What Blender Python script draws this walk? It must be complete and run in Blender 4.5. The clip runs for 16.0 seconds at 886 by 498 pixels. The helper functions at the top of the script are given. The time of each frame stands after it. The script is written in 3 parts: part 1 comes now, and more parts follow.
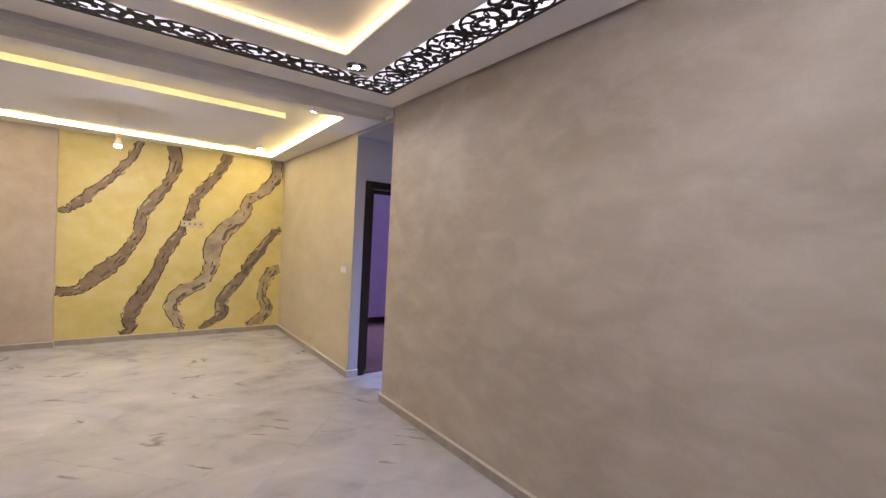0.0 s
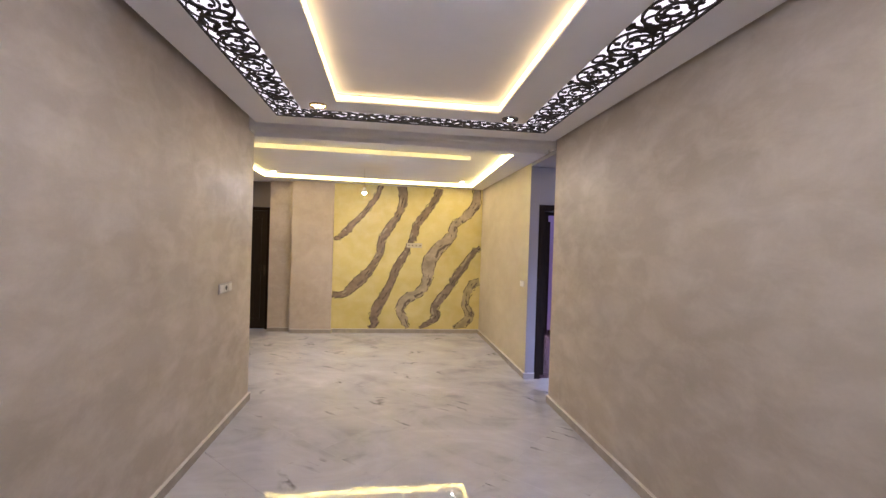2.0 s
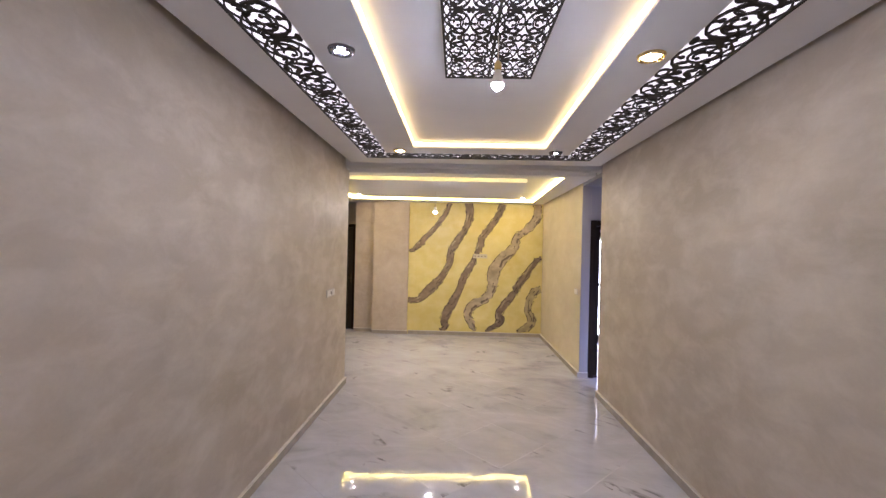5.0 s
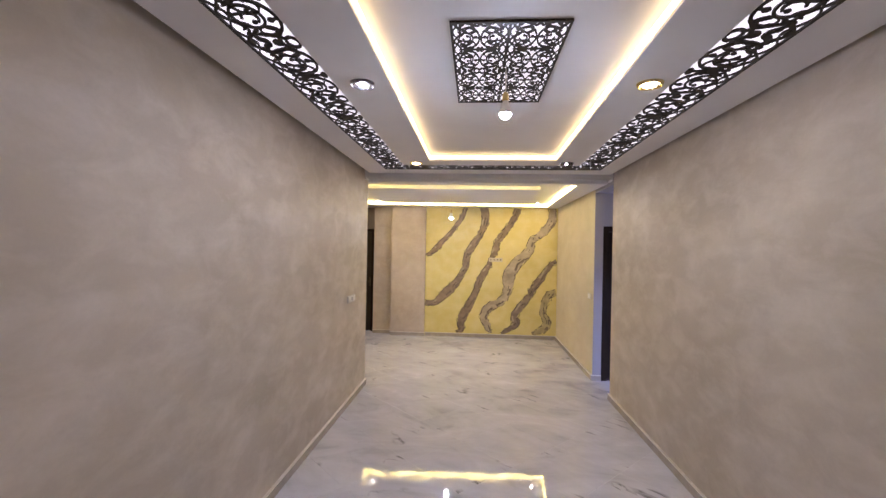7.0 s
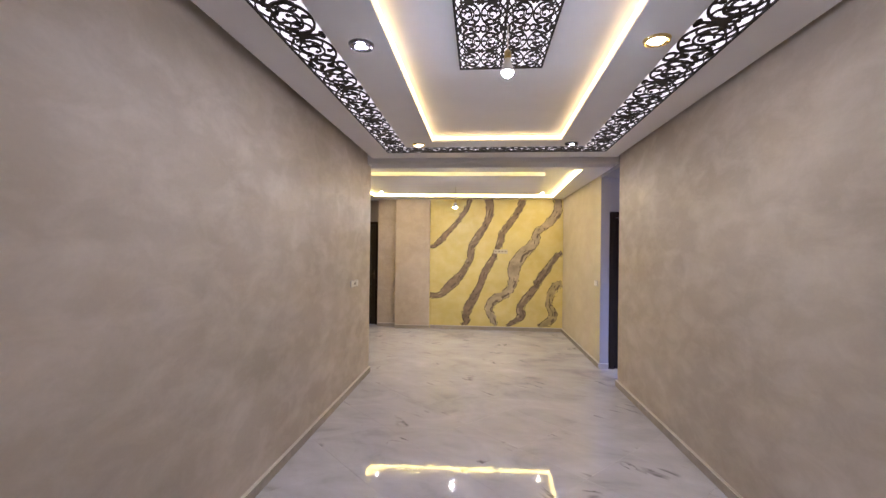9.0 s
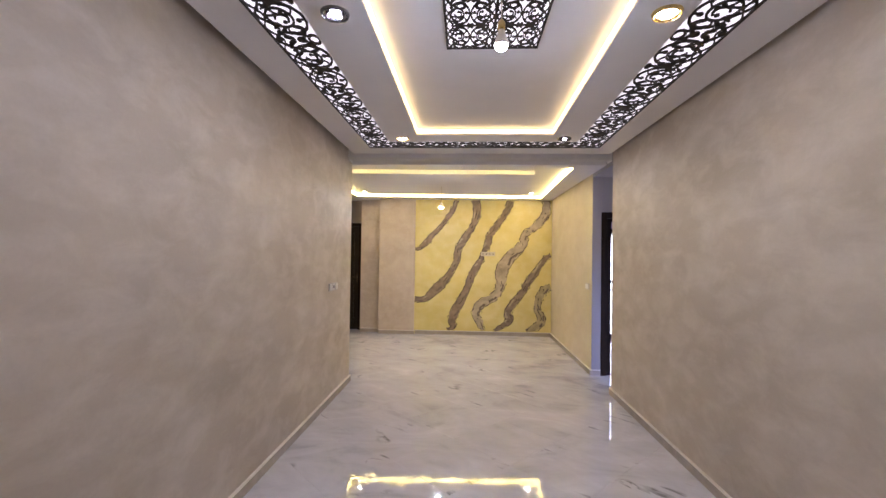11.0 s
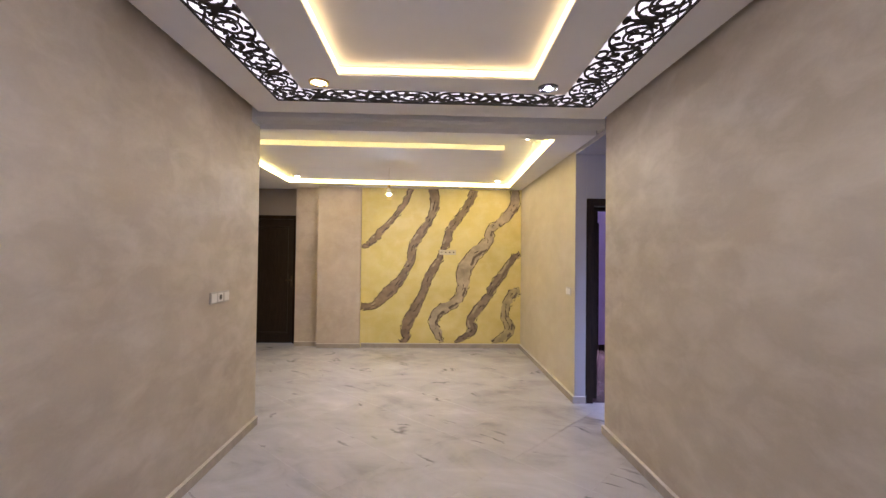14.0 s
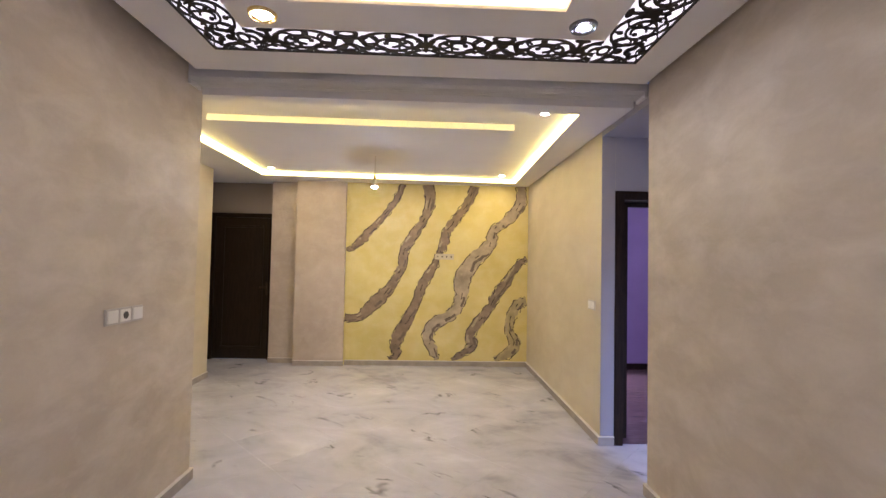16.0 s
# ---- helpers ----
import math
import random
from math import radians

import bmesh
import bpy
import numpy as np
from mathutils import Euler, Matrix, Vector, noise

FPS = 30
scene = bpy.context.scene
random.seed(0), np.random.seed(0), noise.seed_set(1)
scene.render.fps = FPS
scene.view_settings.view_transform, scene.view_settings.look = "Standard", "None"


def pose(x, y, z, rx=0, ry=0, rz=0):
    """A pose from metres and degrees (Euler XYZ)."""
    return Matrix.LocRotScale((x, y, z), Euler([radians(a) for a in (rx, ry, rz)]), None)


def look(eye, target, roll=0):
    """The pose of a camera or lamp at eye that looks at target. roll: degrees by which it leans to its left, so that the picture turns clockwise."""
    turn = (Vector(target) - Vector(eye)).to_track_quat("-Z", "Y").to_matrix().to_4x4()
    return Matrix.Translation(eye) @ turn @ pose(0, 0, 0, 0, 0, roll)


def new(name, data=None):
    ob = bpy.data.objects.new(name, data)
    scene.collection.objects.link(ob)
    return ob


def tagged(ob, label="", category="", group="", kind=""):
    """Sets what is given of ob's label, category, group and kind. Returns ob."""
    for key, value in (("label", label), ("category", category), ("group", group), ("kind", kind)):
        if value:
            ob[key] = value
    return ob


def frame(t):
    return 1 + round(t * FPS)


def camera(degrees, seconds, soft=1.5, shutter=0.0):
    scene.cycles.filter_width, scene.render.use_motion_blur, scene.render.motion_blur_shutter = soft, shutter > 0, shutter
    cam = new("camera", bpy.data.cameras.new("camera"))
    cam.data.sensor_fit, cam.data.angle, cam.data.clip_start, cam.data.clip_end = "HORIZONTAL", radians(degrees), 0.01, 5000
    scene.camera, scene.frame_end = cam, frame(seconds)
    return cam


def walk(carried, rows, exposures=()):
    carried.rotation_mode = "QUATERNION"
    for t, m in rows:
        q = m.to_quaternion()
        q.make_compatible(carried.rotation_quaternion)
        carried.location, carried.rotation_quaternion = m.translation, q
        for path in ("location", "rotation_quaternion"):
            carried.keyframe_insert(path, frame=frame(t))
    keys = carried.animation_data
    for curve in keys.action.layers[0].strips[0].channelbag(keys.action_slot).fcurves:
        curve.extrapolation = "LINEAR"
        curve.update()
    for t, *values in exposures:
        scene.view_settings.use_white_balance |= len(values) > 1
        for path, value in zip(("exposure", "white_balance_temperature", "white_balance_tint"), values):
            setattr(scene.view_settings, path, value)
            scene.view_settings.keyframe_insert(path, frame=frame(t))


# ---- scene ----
cam = camera(91.7, 16.0)
PATH = [
    (0, (0.105, 0.114, 1.518), (1.287, 1.726, 1.475), 2.9),
    (0.5, (0.184, -0.072, 1.566), (0.971, 1.765, 1.509), 2.3),
    (1, (0.191, -0.246, 1.605), (0.821, 1.651, 1.556), 2.1),
    (1.5, (0.232, -0.461, 1.611), (0.665, 1.491, 1.579), 1.9),
    (2, (0.332, -0.649, 1.594), (0.592, 1.334, 1.573), 1.8),
    (2.5, (0.38, -0.838, 1.607), (0.496, 1.159, 1.593), 1.6),
    (3, (0.39, -1.037, 1.61), (0.437, 0.963, 1.611), 1.5),
    (3.5, (0.424, -1.159, 1.639), (0.444, 0.841, 1.644), 1.2),
    (6, (0.337, -1.605, 1.693), (0.225, 0.392, 1.696), 1.5),
    (6.5, (0.363, -1.64, 1.73), (0.238, 0.356, 1.733), 1.3),
    (7, (0.397, -1.659, 1.761), (0.25, 0.336, 1.76), 1.1),
    (7.5, (0.408, -1.66, 1.75), (0.242, 0.333, 1.744), 1.1),
    (8, (0.414, -1.637, 1.682), (0.236, 0.355, 1.676), 1.0),
    (8.5, (0.418, -1.613, 1.583), (0.239, 0.379, 1.584), 0.8),
    (11, (0.397, -1.314, 1.521), (0.29, 0.683, 1.551), 0.8),
    (11.5, (0.407, -1.124, 1.525), (0.326, 0.874, 1.555), 0.8),
    (12, (0.376, -0.878, 1.52), (0.315, 1.121, 1.545), 0.8),
    (12.5, (0.368, -0.658, 1.512), (0.333, 1.341, 1.54), 0.8),
    (13, (0.405, -0.492, 1.478), (0.439, 1.507, 1.514), 0.7),
    (13.5, (0.488, -0.274, 1.504), (0.54, 1.725, 1.54), 0.6),
    (14, (0.528, -0.045, 1.491), (0.589, 1.954, 1.526), 0.7),
    (14.5, (0.539, 0.213, 1.496), (0.61, 2.211, 1.536), 0.7),
    (15, (0.548, 0.408, 1.488), (0.624, 2.406, 1.535), 0.8),
    (15.5, (0.573, 0.625, 1.493), (0.65, 2.622, 1.547), 0.9),
    (16, (0.582, 0.813, 1.486), (0.652, 2.811, 1.546), 1.1),
]
EXPOSURES = [(0.0, 0.34, 6200, 24), (16.0, 0.32, 6200, 24)]
walk(cam, [(t, look(eye, target, roll)) for t, eye, target, roll in PATH], EXPOSURES)

# ---- world and light ----
world = bpy.data.worlds.new("sky")
scene.world = world
world.use_nodes = True
wn = world.node_tree
sky = wn.nodes.new("ShaderNodeTexSky")
sky.sky_type = "NISHITA"
sky.sun_disc = False
sky.sun_elevation = radians(38)
sky.sun_rotation = radians(150)
wn.nodes["Background"].inputs["Strength"].default_value = 0.15
wn.links.new(sky.outputs["Color"], wn.nodes["Background"].inputs["Color"])

LED_WARM = 4.5         # corridor tray
LED_YELLOW = 20.0      # second room
COVE_SPOT = 210.0
BULB = 1000.0
ROOM_BULB = 1900.0
SPOT = 740.0
BACKLIGHT = 0.85

# ---- plan, metres ----
XL, XR = -0.985, 2.03          # corridor walls
YB, YE = -2.45, 3.61           # corridor back wall and the step up to its ceiling
YW = 3.79                      # free end of the west wall
ZC = 2.675                     # corridor soffit
ZT = 2.74                      # tray ceiling
ZR = 2.60                      # soffit of the second room
X2L = -2.13                    # left wall of the second room
YM = 7.00                      # painted wall
YW2 = 6.29                     # free end of the second room's west wall
YJ = 4.36                      # wall beside the side door


def tapered(x0, near, far, y0, y1):
    """A four-sided outline, counter-clockwise, whose east side runs slightly out of square."""
    return [(x0, y0), (near, y0), (far, y1), (x0, y1)]


SO = tapered(-0.905, 1.985, 1.985, -2.38, 3.55)      # dropped border, kept clear of the walls by a shadow gap
FO = tapered(-0.655, 1.648, 1.785, -1.99, 3.28)      # fretwork band, outer edge
FI = tapered(-0.405, 1.375, 1.50, -1.76, 3.03)       # fretwork band, inner edge
TR = tapered(-0.09, 1.10, 1.21, -1.43, 2.785)        # tray opening


# ---- materials ----
def material(name):
    m = bpy.data.materials.new(name)
    m.use_nodes = True
    t = m.node_tree
    return m, t, t.nodes["Principled BSDF"]


def node(t, kind, **values):
    n = t.nodes.new(kind)
    for key, value in values.items():
        n.inputs[key].default_value = value
    return n


def coords(t, scale=(1, 1, 1), kind="Object"):
    c = t.nodes.new("ShaderNodeTexCoord")
    mp = t.nodes.new("ShaderNodeMapping")
    mp.inputs["Scale"].default_value = scale
    t.links.new(c.outputs[kind], mp.inputs["Vector"])
    return mp.outputs["Vector"]


def noise_tex(t, vec, scale, detail=4.0, rough=0.55, distort=0.0):
    n = node(t, "ShaderNodeTexNoise", Scale=scale, Detail=detail, Roughness=rough, Distortion=distort)
    t.links.new(vec, n.inputs["Vector"])
    return n.outputs["Fac"]


def ramp(t, fac, stops):
    r = t.nodes.new("ShaderNodeValToRGB")
    while len(r.color_ramp.elements) < len(stops):
        r.color_ramp.elements.new(0.5)
    for e, (pos, col) in zip(r.color_ramp.elements, stops):
        e.position = pos
        e.color = (*col, 1) if len(col) == 3 else col
    t.links.new(fac, r.inputs["Fac"])
    return r.outputs["Color"]


def mix(t, fac, a, b, blend="MIX"):
    n = t.nodes.new("ShaderNodeMix")
    n.data_type = "RGBA"
    n.blend_type = blend
    for key, value in ((0, fac), (6, a), (7, b)):
        if hasattr(value, "links") or hasattr(value, "is_linked"):
            t.links.new(value, n.inputs[key])
        elif key == 0:
            n.inputs[key].default_value = value
        else:
            n.inputs[key].default_value = (*value, 1)
    return n.outputs[2]


def bump(t, bsdf, height, strength, distance):
    b = node(t, "ShaderNodeBump", Strength=strength, Distance=distance)
    t.links.new(height, b.inputs["Height"])
    t.links.new(b.outputs["Normal"], bsdf.inputs["Normal"])


def plaster(name, low, high, sheen, rough=(0.60, 0.40), relief=0.24, depth=0.46, lump=6.0):
    """Trowelled satin plaster: soft clouds, pale trowel smears with sheen painted in, fine relief."""
    m, t, b = material(name)
    v = coords(t, (1, 0.55, 1.25))
    clouds = noise_tex(t, v, 1.9, 5, 0.55, 0.3)
    smear = noise_tex(t, coords(t, (1, 0.6, 1.1)), 5.5, 6, 0.6, 0.35)
    fine = noise_tex(t, coords(t), 55, 3, 0.6)
    base = ramp(t, clouds, [(0.3, low), (0.7, high)])
    mask = ramp(t, smear, [(0.42, (0, 0, 0)), (0.70, (1, 1, 1))])
    half = mix(t, depth, (0, 0, 0), mask)
    col = mix(t, half, base, sheen)
    wide = noise_tex(t, coords(t, (1, 0.8, 1.4)), 0.75, 3, 0.5, 0.4)
    col = mix(t, 1.0, col, ramp(t, wide, [(0.33, (0.91, 0.90, 0.88)), (0.66, (1.04, 1.03, 1.05))]), "MULTIPLY")
    grain = ramp(t, fine, [(0.3, (0.97, 0.97, 0.97)), (0.7, (1, 1, 1))])
    t.links.new(mix(t, 1.0, col, grain, "MULTIPLY"), b.inputs["Base Color"])
    r = node(t, "ShaderNodeMapRange", **{"To Min": rough[0], "To Max": rough[1]})
    t.links.new(mask, r.inputs["Value"])
    t.links.new(r.outputs["Result"], b.inputs["Roughness"])
    lumps = noise_tex(t, coords(t, (1, 0.6, 1.3)), lump, 3, 0.5, 0.8)
    bump(t, b, mix(t, 0.12, mix(t, 0.5, smear, lumps), fine), relief, 0.014)
    return m


def paint(name, colour, rough=0.6, var=0.05, scale=3.0):
    m, t, b = material(name)
    v = coords(t)
    n = noise_tex(t, v, scale, 5, 0.6)
    low = tuple(c * (1 - var) for c in colour)
    t.links.new(ramp(t, n, [(0.3, low), (0.7, colour)]), b.inputs["Base Color"])
    b.inputs["Roughness"].default_value = rough
    bump(t, b, noise_tex(t, v, 90, 2), 0.05, 0.004)
    return m


def glow(name, colour, strength):
    m, t, b = material(name)
    b.inputs["Base Color"].default_value = (*[0.8 * c for c in colour], 1)
    b.inputs["Emission Color"].default_value = (*colour, 1)
    b.inputs["Emission Strength"].default_value = strength
    return m


def metal(name, colour, rough):
    m, t, b = material(name)
    n = noise_tex(t, coords(t), 40, 3)
    t.links.new(ramp(t, n, [(0.3, tuple(0.85 * c for c in colour)), (0.7, colour)]), b.inputs["Base Color"])
    b.inputs["Metallic"].default_value = 1.0
    b.inputs["Roughness"].default_value = rough
    return m


def wood(name, dark, light, rough=0.4, stretch=(14, 14, 1.2)):
    m, t, b = material(name)
    g = noise_tex(t, coords(t, stretch), 3.0, 6, 0.65, 1.2)
    f = noise_tex(t, coords(t, tuple(3 * a for a in stretch)), 6.0, 3, 0.6)
    col = ramp(t, g, [(0.3, dark), (0.7, light)])
    t.links.new(mix(t, 1.0, col, ramp(t, f, [(0.3, (0.8, 0.8, 0.8)), (0.7, (1, 1, 1))]), "MULTIPLY"), b.inputs["Base Color"])
    b.inputs["Roughness"].default_value = rough
    b.inputs["Specular IOR Level"].default_value = 0.3
    bump(t, b, g, 0.08, 0.004)
    return m


def marble(name):
    """Polished white marble tiles with grey clouds and short dark veins; each tile cut from its own place."""
    m, t, b = material(name)
    info = t.nodes.new("ShaderNodeObjectInfo")
    c = t.nodes.new("ShaderNodeTexCoord")
    shift = node(t, "ShaderNodeVectorMath")
    shift.operation = "MULTIPLY"
    shift.inputs[1].default_value = (41.0, 57.0, 0.0)
    t.links.new(info.outputs["Random"], shift.inputs[0])
    add = t.nodes.new("ShaderNodeVectorMath")
    add.operation = "ADD"
    t.links.new(c.outputs["Object"], add.inputs[0])
    t.links.new(shift.outputs[0], add.inputs[1])
    v = add.outputs[0]
    mp = t.nodes.new("ShaderNodeMapping")
    mp.inputs["Rotation"].default_value = (0, 0, radians(14))
    mp.inputs["Scale"].default_value = (2.3, 0.9, 1.0)
    t.links.new(v, mp.inputs["Vector"])
    geo = t.nodes.new("ShaderNodeNewGeometry")
    wide = t.nodes.new("ShaderNodeMapping")
    wide.inputs["Rotation"].default_value = (0, 0, radians(35))
    wide.inputs["Scale"].default_value = (1.0, 1.8, 1.0)
    t.links.new(geo.outputs["Position"], wide.inputs["Vector"])
    own = noise_tex(t, mp.outputs["Vector"], 1.5, 5, 0.58, 1.2)
    cloud = mix(t, 0.30, noise_tex(t, wide.outputs["Vector"], 1.3, 6, 0.6, 1.0), own)
    base = ramp(t, cloud, [(0.32, (0.37, 0.362, 0.395)), (0.45, (0.515, 0.505, 0.55)), (0.58, (0.585, 0.575, 0.625)), (0.72, (0.70, 0.69, 0.745))])
    # veins: thin level lines of a warped noise, kept only in patches
    line = noise_tex(t, mp.outputs["Vector"], 1.25, 4, 0.55, 0.9)
    vein = ramp(t, line, [(0.462, (0, 0, 0)), (0.496, (0.85, 0.85, 0.85)), (0.506, (1, 1, 1)), (0.514, (0, 0, 0))])
    patch = ramp(t, noise_tex(t, v, 2.4, 2), [(0.59, (0, 0, 0)), (0.67, (1, 1, 1))])
    k = mix(t, 1.0, vein, patch, "MULTIPLY")
    col = mix(t, mix(t, 0.8, (0, 0, 0), k), base, (0.10, 0.092, 0.09))
    t.links.new(col, b.inputs["Base Color"])
    b.inputs["Roughness"].default_value = 0.04
    b.inputs["Specular IOR Level"].default_value = 0.6
    bump(t, b, noise_tex(t, coords(t), 6.5, 2, 0.5, 0.8), 0.06, 0.012)
    return m


M_PLASTER = plaster("beige_plaster", (0.458, 0.392, 0.318), (0.555, 0.484, 0.402), (0.73, 0.655, 0.585))
# smoother beige plaster, with the cove LEDs' yellow light put into its colour
M_ROOM_LIT = plaster("led_lit_beige_plaster", (0.55, 0.475, 0.335), (0.61, 0.535, 0.385), (0.68, 0.61, 0.46), (0.6, 0.45), 0.12, 0.25)
M_PIER = plaster("rose_beige_plaster", (0.50, 0.41, 0.33), (0.58, 0.49, 0.41), (0.68, 0.60, 0.52))
M_EMBOSS = plaster("embossed_rose_beige_plaster", (0.47, 0.385, 0.32), (0.57, 0.48, 0.41), (0.72, 0.64, 0.57), (0.42, 0.20), 1.0, 0.5, 17.0)
M_MURAL = plaster("yellow_plaster", (0.68, 0.555, 0.185), (0.75, 0.635, 0.25), (0.80, 0.71, 0.38), (0.5, 0.36))
M_CEIL = paint("white_ceiling_paint", (0.78, 0.76, 0.77), 0.7)
M_WHITE = paint("white_gloss_paint", (0.78, 0.76, 0.74), 0.35)
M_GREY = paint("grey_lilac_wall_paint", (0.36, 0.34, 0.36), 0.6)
M_TAUPE = paint("taupe_wall_paint", (0.29, 0.24, 0.205), 0.6)
M_LILAC = paint("lilac_wall_paint", (0.40, 0.31, 0.50), 0.55, 0.1)
M_MARBLE = marble("polished_marble")
M_SKIRT = paint("beige_marble_skirting", (0.44, 0.385, 0.35), 0.22, 0.25, 9.0)
M_BEAD = paint("pale_skirting_edge", (0.74, 0.68, 0.62), 0.4, 0.12, 14.0)
M_GROUT = paint("pale_grout", (0.60, 0.58, 0.58), 0.8)
M_FRET = wood("dark_brown_fretwork", (0.012, 0.008, 0.006), (0.026, 0.017, 0.013), 0.55)
M_ACRYL = glow("backlit_white_acrylic", (1.0, 0.97, 1.0), BACKLIGHT)
M_ACRYL.node_tree.nodes["Principled BSDF"].inputs["Roughness"].default_value = 0.08
M_LEDW = glow("warm_led_strip", (1.0, 0.74, 0.32), LED_WARM)
M_LEDY = glow("yellow_led_strip", (1.0, 0.81, 0.24), LED_YELLOW)
M_BULB = glow("cool_white_bulb", (0.72, 0.86, 1.0), BULB)
M_BULB_ROOM = glow("white_bulb", (0.86, 0.93, 1.0), ROOM_BULB)
M_SPOT_W = glow("white_spot_lens", (0.92, 0.96, 1.0), SPOT)
M_SPOT_G = glow("warm_spot_lens", (1.0, 0.92, 0.76), SPOT * 0.21)
M_COVE = glow("cove_spot_lens", (1.0, 0.93, 0.80), COVE_SPOT)
M_CHROME = metal("chrome", (0.20, 0.205, 0.23), 0.25)
M_GOLD = metal("polished_gold", (0.95, 0.76, 0.36), 0.2)
M_BRASS = metal("brass", (0.60, 0.45, 0.20), 0.3)
M_DOOR = wood("dark_stained_door_wood", (0.018, 0.011, 0.007), (0.040, 0.025, 0.015), 0.38)
M_FRAME = wood("dark_stained_frame_wood", (0.016, 0.009, 0.007), (0.034, 0.020, 0.014), 0.6)
M_LAMINATE = wood("red_brown_laminate", (0.09, 0.05, 0.055), (0.17, 0.10, 0.11), 0.18, (1.5, 16, 16))
M_PLASTIC = paint("white_switch_plastic", (0.74, 0.72, 0.70), 0.3, 0.02)
M_DARKPL = paint("dark_socket_well", (0.06, 0.06, 0.06), 0.5)
M_CREAM = paint("cream_socket_plastic", (0.62, 0.54, 0.40), 0.4, 0.03)
M_PLATE = paint("silver_grey_plate", (0.50, 0.47, 0.46), 0.35, 0.03)
M_BRONZE = metal("dark_bronze", (0.10, 0.07, 0.05), 0.45)
M_CORD = paint("pale_electric_cord", (0.55, 0.50, 0.42), 0.5)
M_STROKES = [paint("bronze_grey_stroke", c, 0.45, 0.5, 6.0) for c in ((0.37, 0.25, 0.155), (0.38, 0.27, 0.175), (0.34, 0.24, 0.165), (0.58, 0.46, 0.32), (0.36, 0.265, 0.19), (0.58, 0.46, 0.25))]
M_EDGE = paint("dark_brown_outline", (0.035, 0.020, 0.012), 0.5, 0.3)
M_DUSK = paint("dusky_stroke_shade", (0.20, 0.145, 0.11), 0.5, 0.35, 9.0)
M_PALE = paint("pale_stroke_highlight", (0.52, 0.42, 0.28), 0.5, 0.3, 12.0)
m, t, b = material("window_glass")
b.inputs["Base Color"].default_value = (1, 1, 1, 1)
b.inputs["Transmission Weight"].default_value = 1.0
b.inputs["Roughness"].default_value = 0.02
b.inputs["IOR"].default_value = 1.1
M_GLASS = m
M_FRAME.node_tree.nodes["Principled BSDF"].inputs["Specular IOR Level"].default_value = 0.12


# ---- mesh helpers ----
def add_box(bm, x0, x1, y0, y1, z0, z1, bev=0.0):
    v = bmesh.ops.create_cube(bm, size=1.0)["verts"]
    for p in v:
        p.co = ((x0 + x1) / 2 + p.co.x * (x1 - x0), (y0 + y1) / 2 + p.co.y * (y1 - y0), (z0 + z1) / 2 + p.co.z * (z1 - z0))
    if bev:
        edges = list({e for p in v for e in p.link_edges})
        bmesh.ops.bevel(bm, geom=edges, offset=bev, segments=2, affect="EDGES", profile=0.6)


def boxes(*dims, bev=0.0):
    bm = bmesh.new()
    for d in dims:
        add_box(bm, *d, bev=bev)
    return bm


def mesh_of(name, bm, mat, smooth=False):
    me = bpy.data.meshes.new(name)
    bm.normal_update()
    bm.to_mesh(me)
    bm.free()
    me.materials.append(mat)
    if smooth:
        for p in me.polygons:
            p.use_smooth = True
    return me


def thing(name, bm, mat, label="", category="", kind="", group="", smooth=False):
    ob = new(name, mesh_of(name, bm, mat, smooth))
    return tagged(ob, label, category, group, kind)


def base(name, m, label, category, group="", kind=""):
    ob = new(name)
    ob.matrix_basis = m
    return tagged(ob, label, category, group, kind)


def part(name, bm, mat, parent, label="", smooth=False):
    ob = new(name, mesh_of(name, bm, mat, smooth))
    ob.parent = parent
    if label:
        tagged(ob, label)
    return ob


def structure(name, bm, mat, label, category="wall"):
    return thing(name, bm, mat, label, category, "structure")


def lathe(profile, n=32):
    """Solid of revolution round z from (radius, height) pairs."""
    bm = bmesh.new()
    rings = []
    for r, z in profile:
        rings.append([bm.verts.new((r * math.cos(2 * math.pi * i / n), r * math.sin(2 * math.pi * i / n), z)) for i in range(n)])
    for a, b2 in zip(rings, rings[1:]):
        for i in range(n):
            j = (i + 1) % n
            bm.faces.new((a[i], a[j], b2[j], b2[i]))
    for ring in (rings[0], rings[-1]):
        bm.faces.new(ring)
    bmesh.ops.recalc_face_normals(bm, faces=bm.faces)
    return bm


def rect(x0, x1, y0, y1):
    return [(x0, y0), (x1, y0), (x1, y1), (x0, y1)]


def ring_solid(outer, inner, z0, z1):
    """One closed flat ring between two four-sided outlines."""
    bm = bmesh.new()
    low, top = ([[bm.verts.new((x, y, z)) for x, y in loop] for loop in (outer, inner)] for z in (z0, z1))
    for i in range(4):
        j = (i + 1) % 4
        bm.faces.new((low[0][i], low[1][i], low[1][j], low[0][j]))
        bm.faces.new((top[0][i], top[0][j], top[1][j], top[1][i]))
        bm.faces.new((low[0][i], low[0][j], top[0][j], top[0][i]))
        bm.faces.new((low[1][i], top[1][i], top[1][j], low[1][j]))
    bmesh.ops.recalc_face_normals(bm, faces=bm.faces)
    return bm


def prism(outline, z0, z1):
    bm = bmesh.new()
    low, top = ([bm.verts.new((x, y, z)) for x, y in outline] for z in (z0, z1))
    bm.faces.new(low)
    bm.faces.new(top)
    for i in range(len(low)):
        j = (i + 1) % len(low)
        bm.faces.new((low[i], low[j], top[j], top[i]))
    bmesh.ops.recalc_face_normals(bm, faces=bm.faces)
    return bm


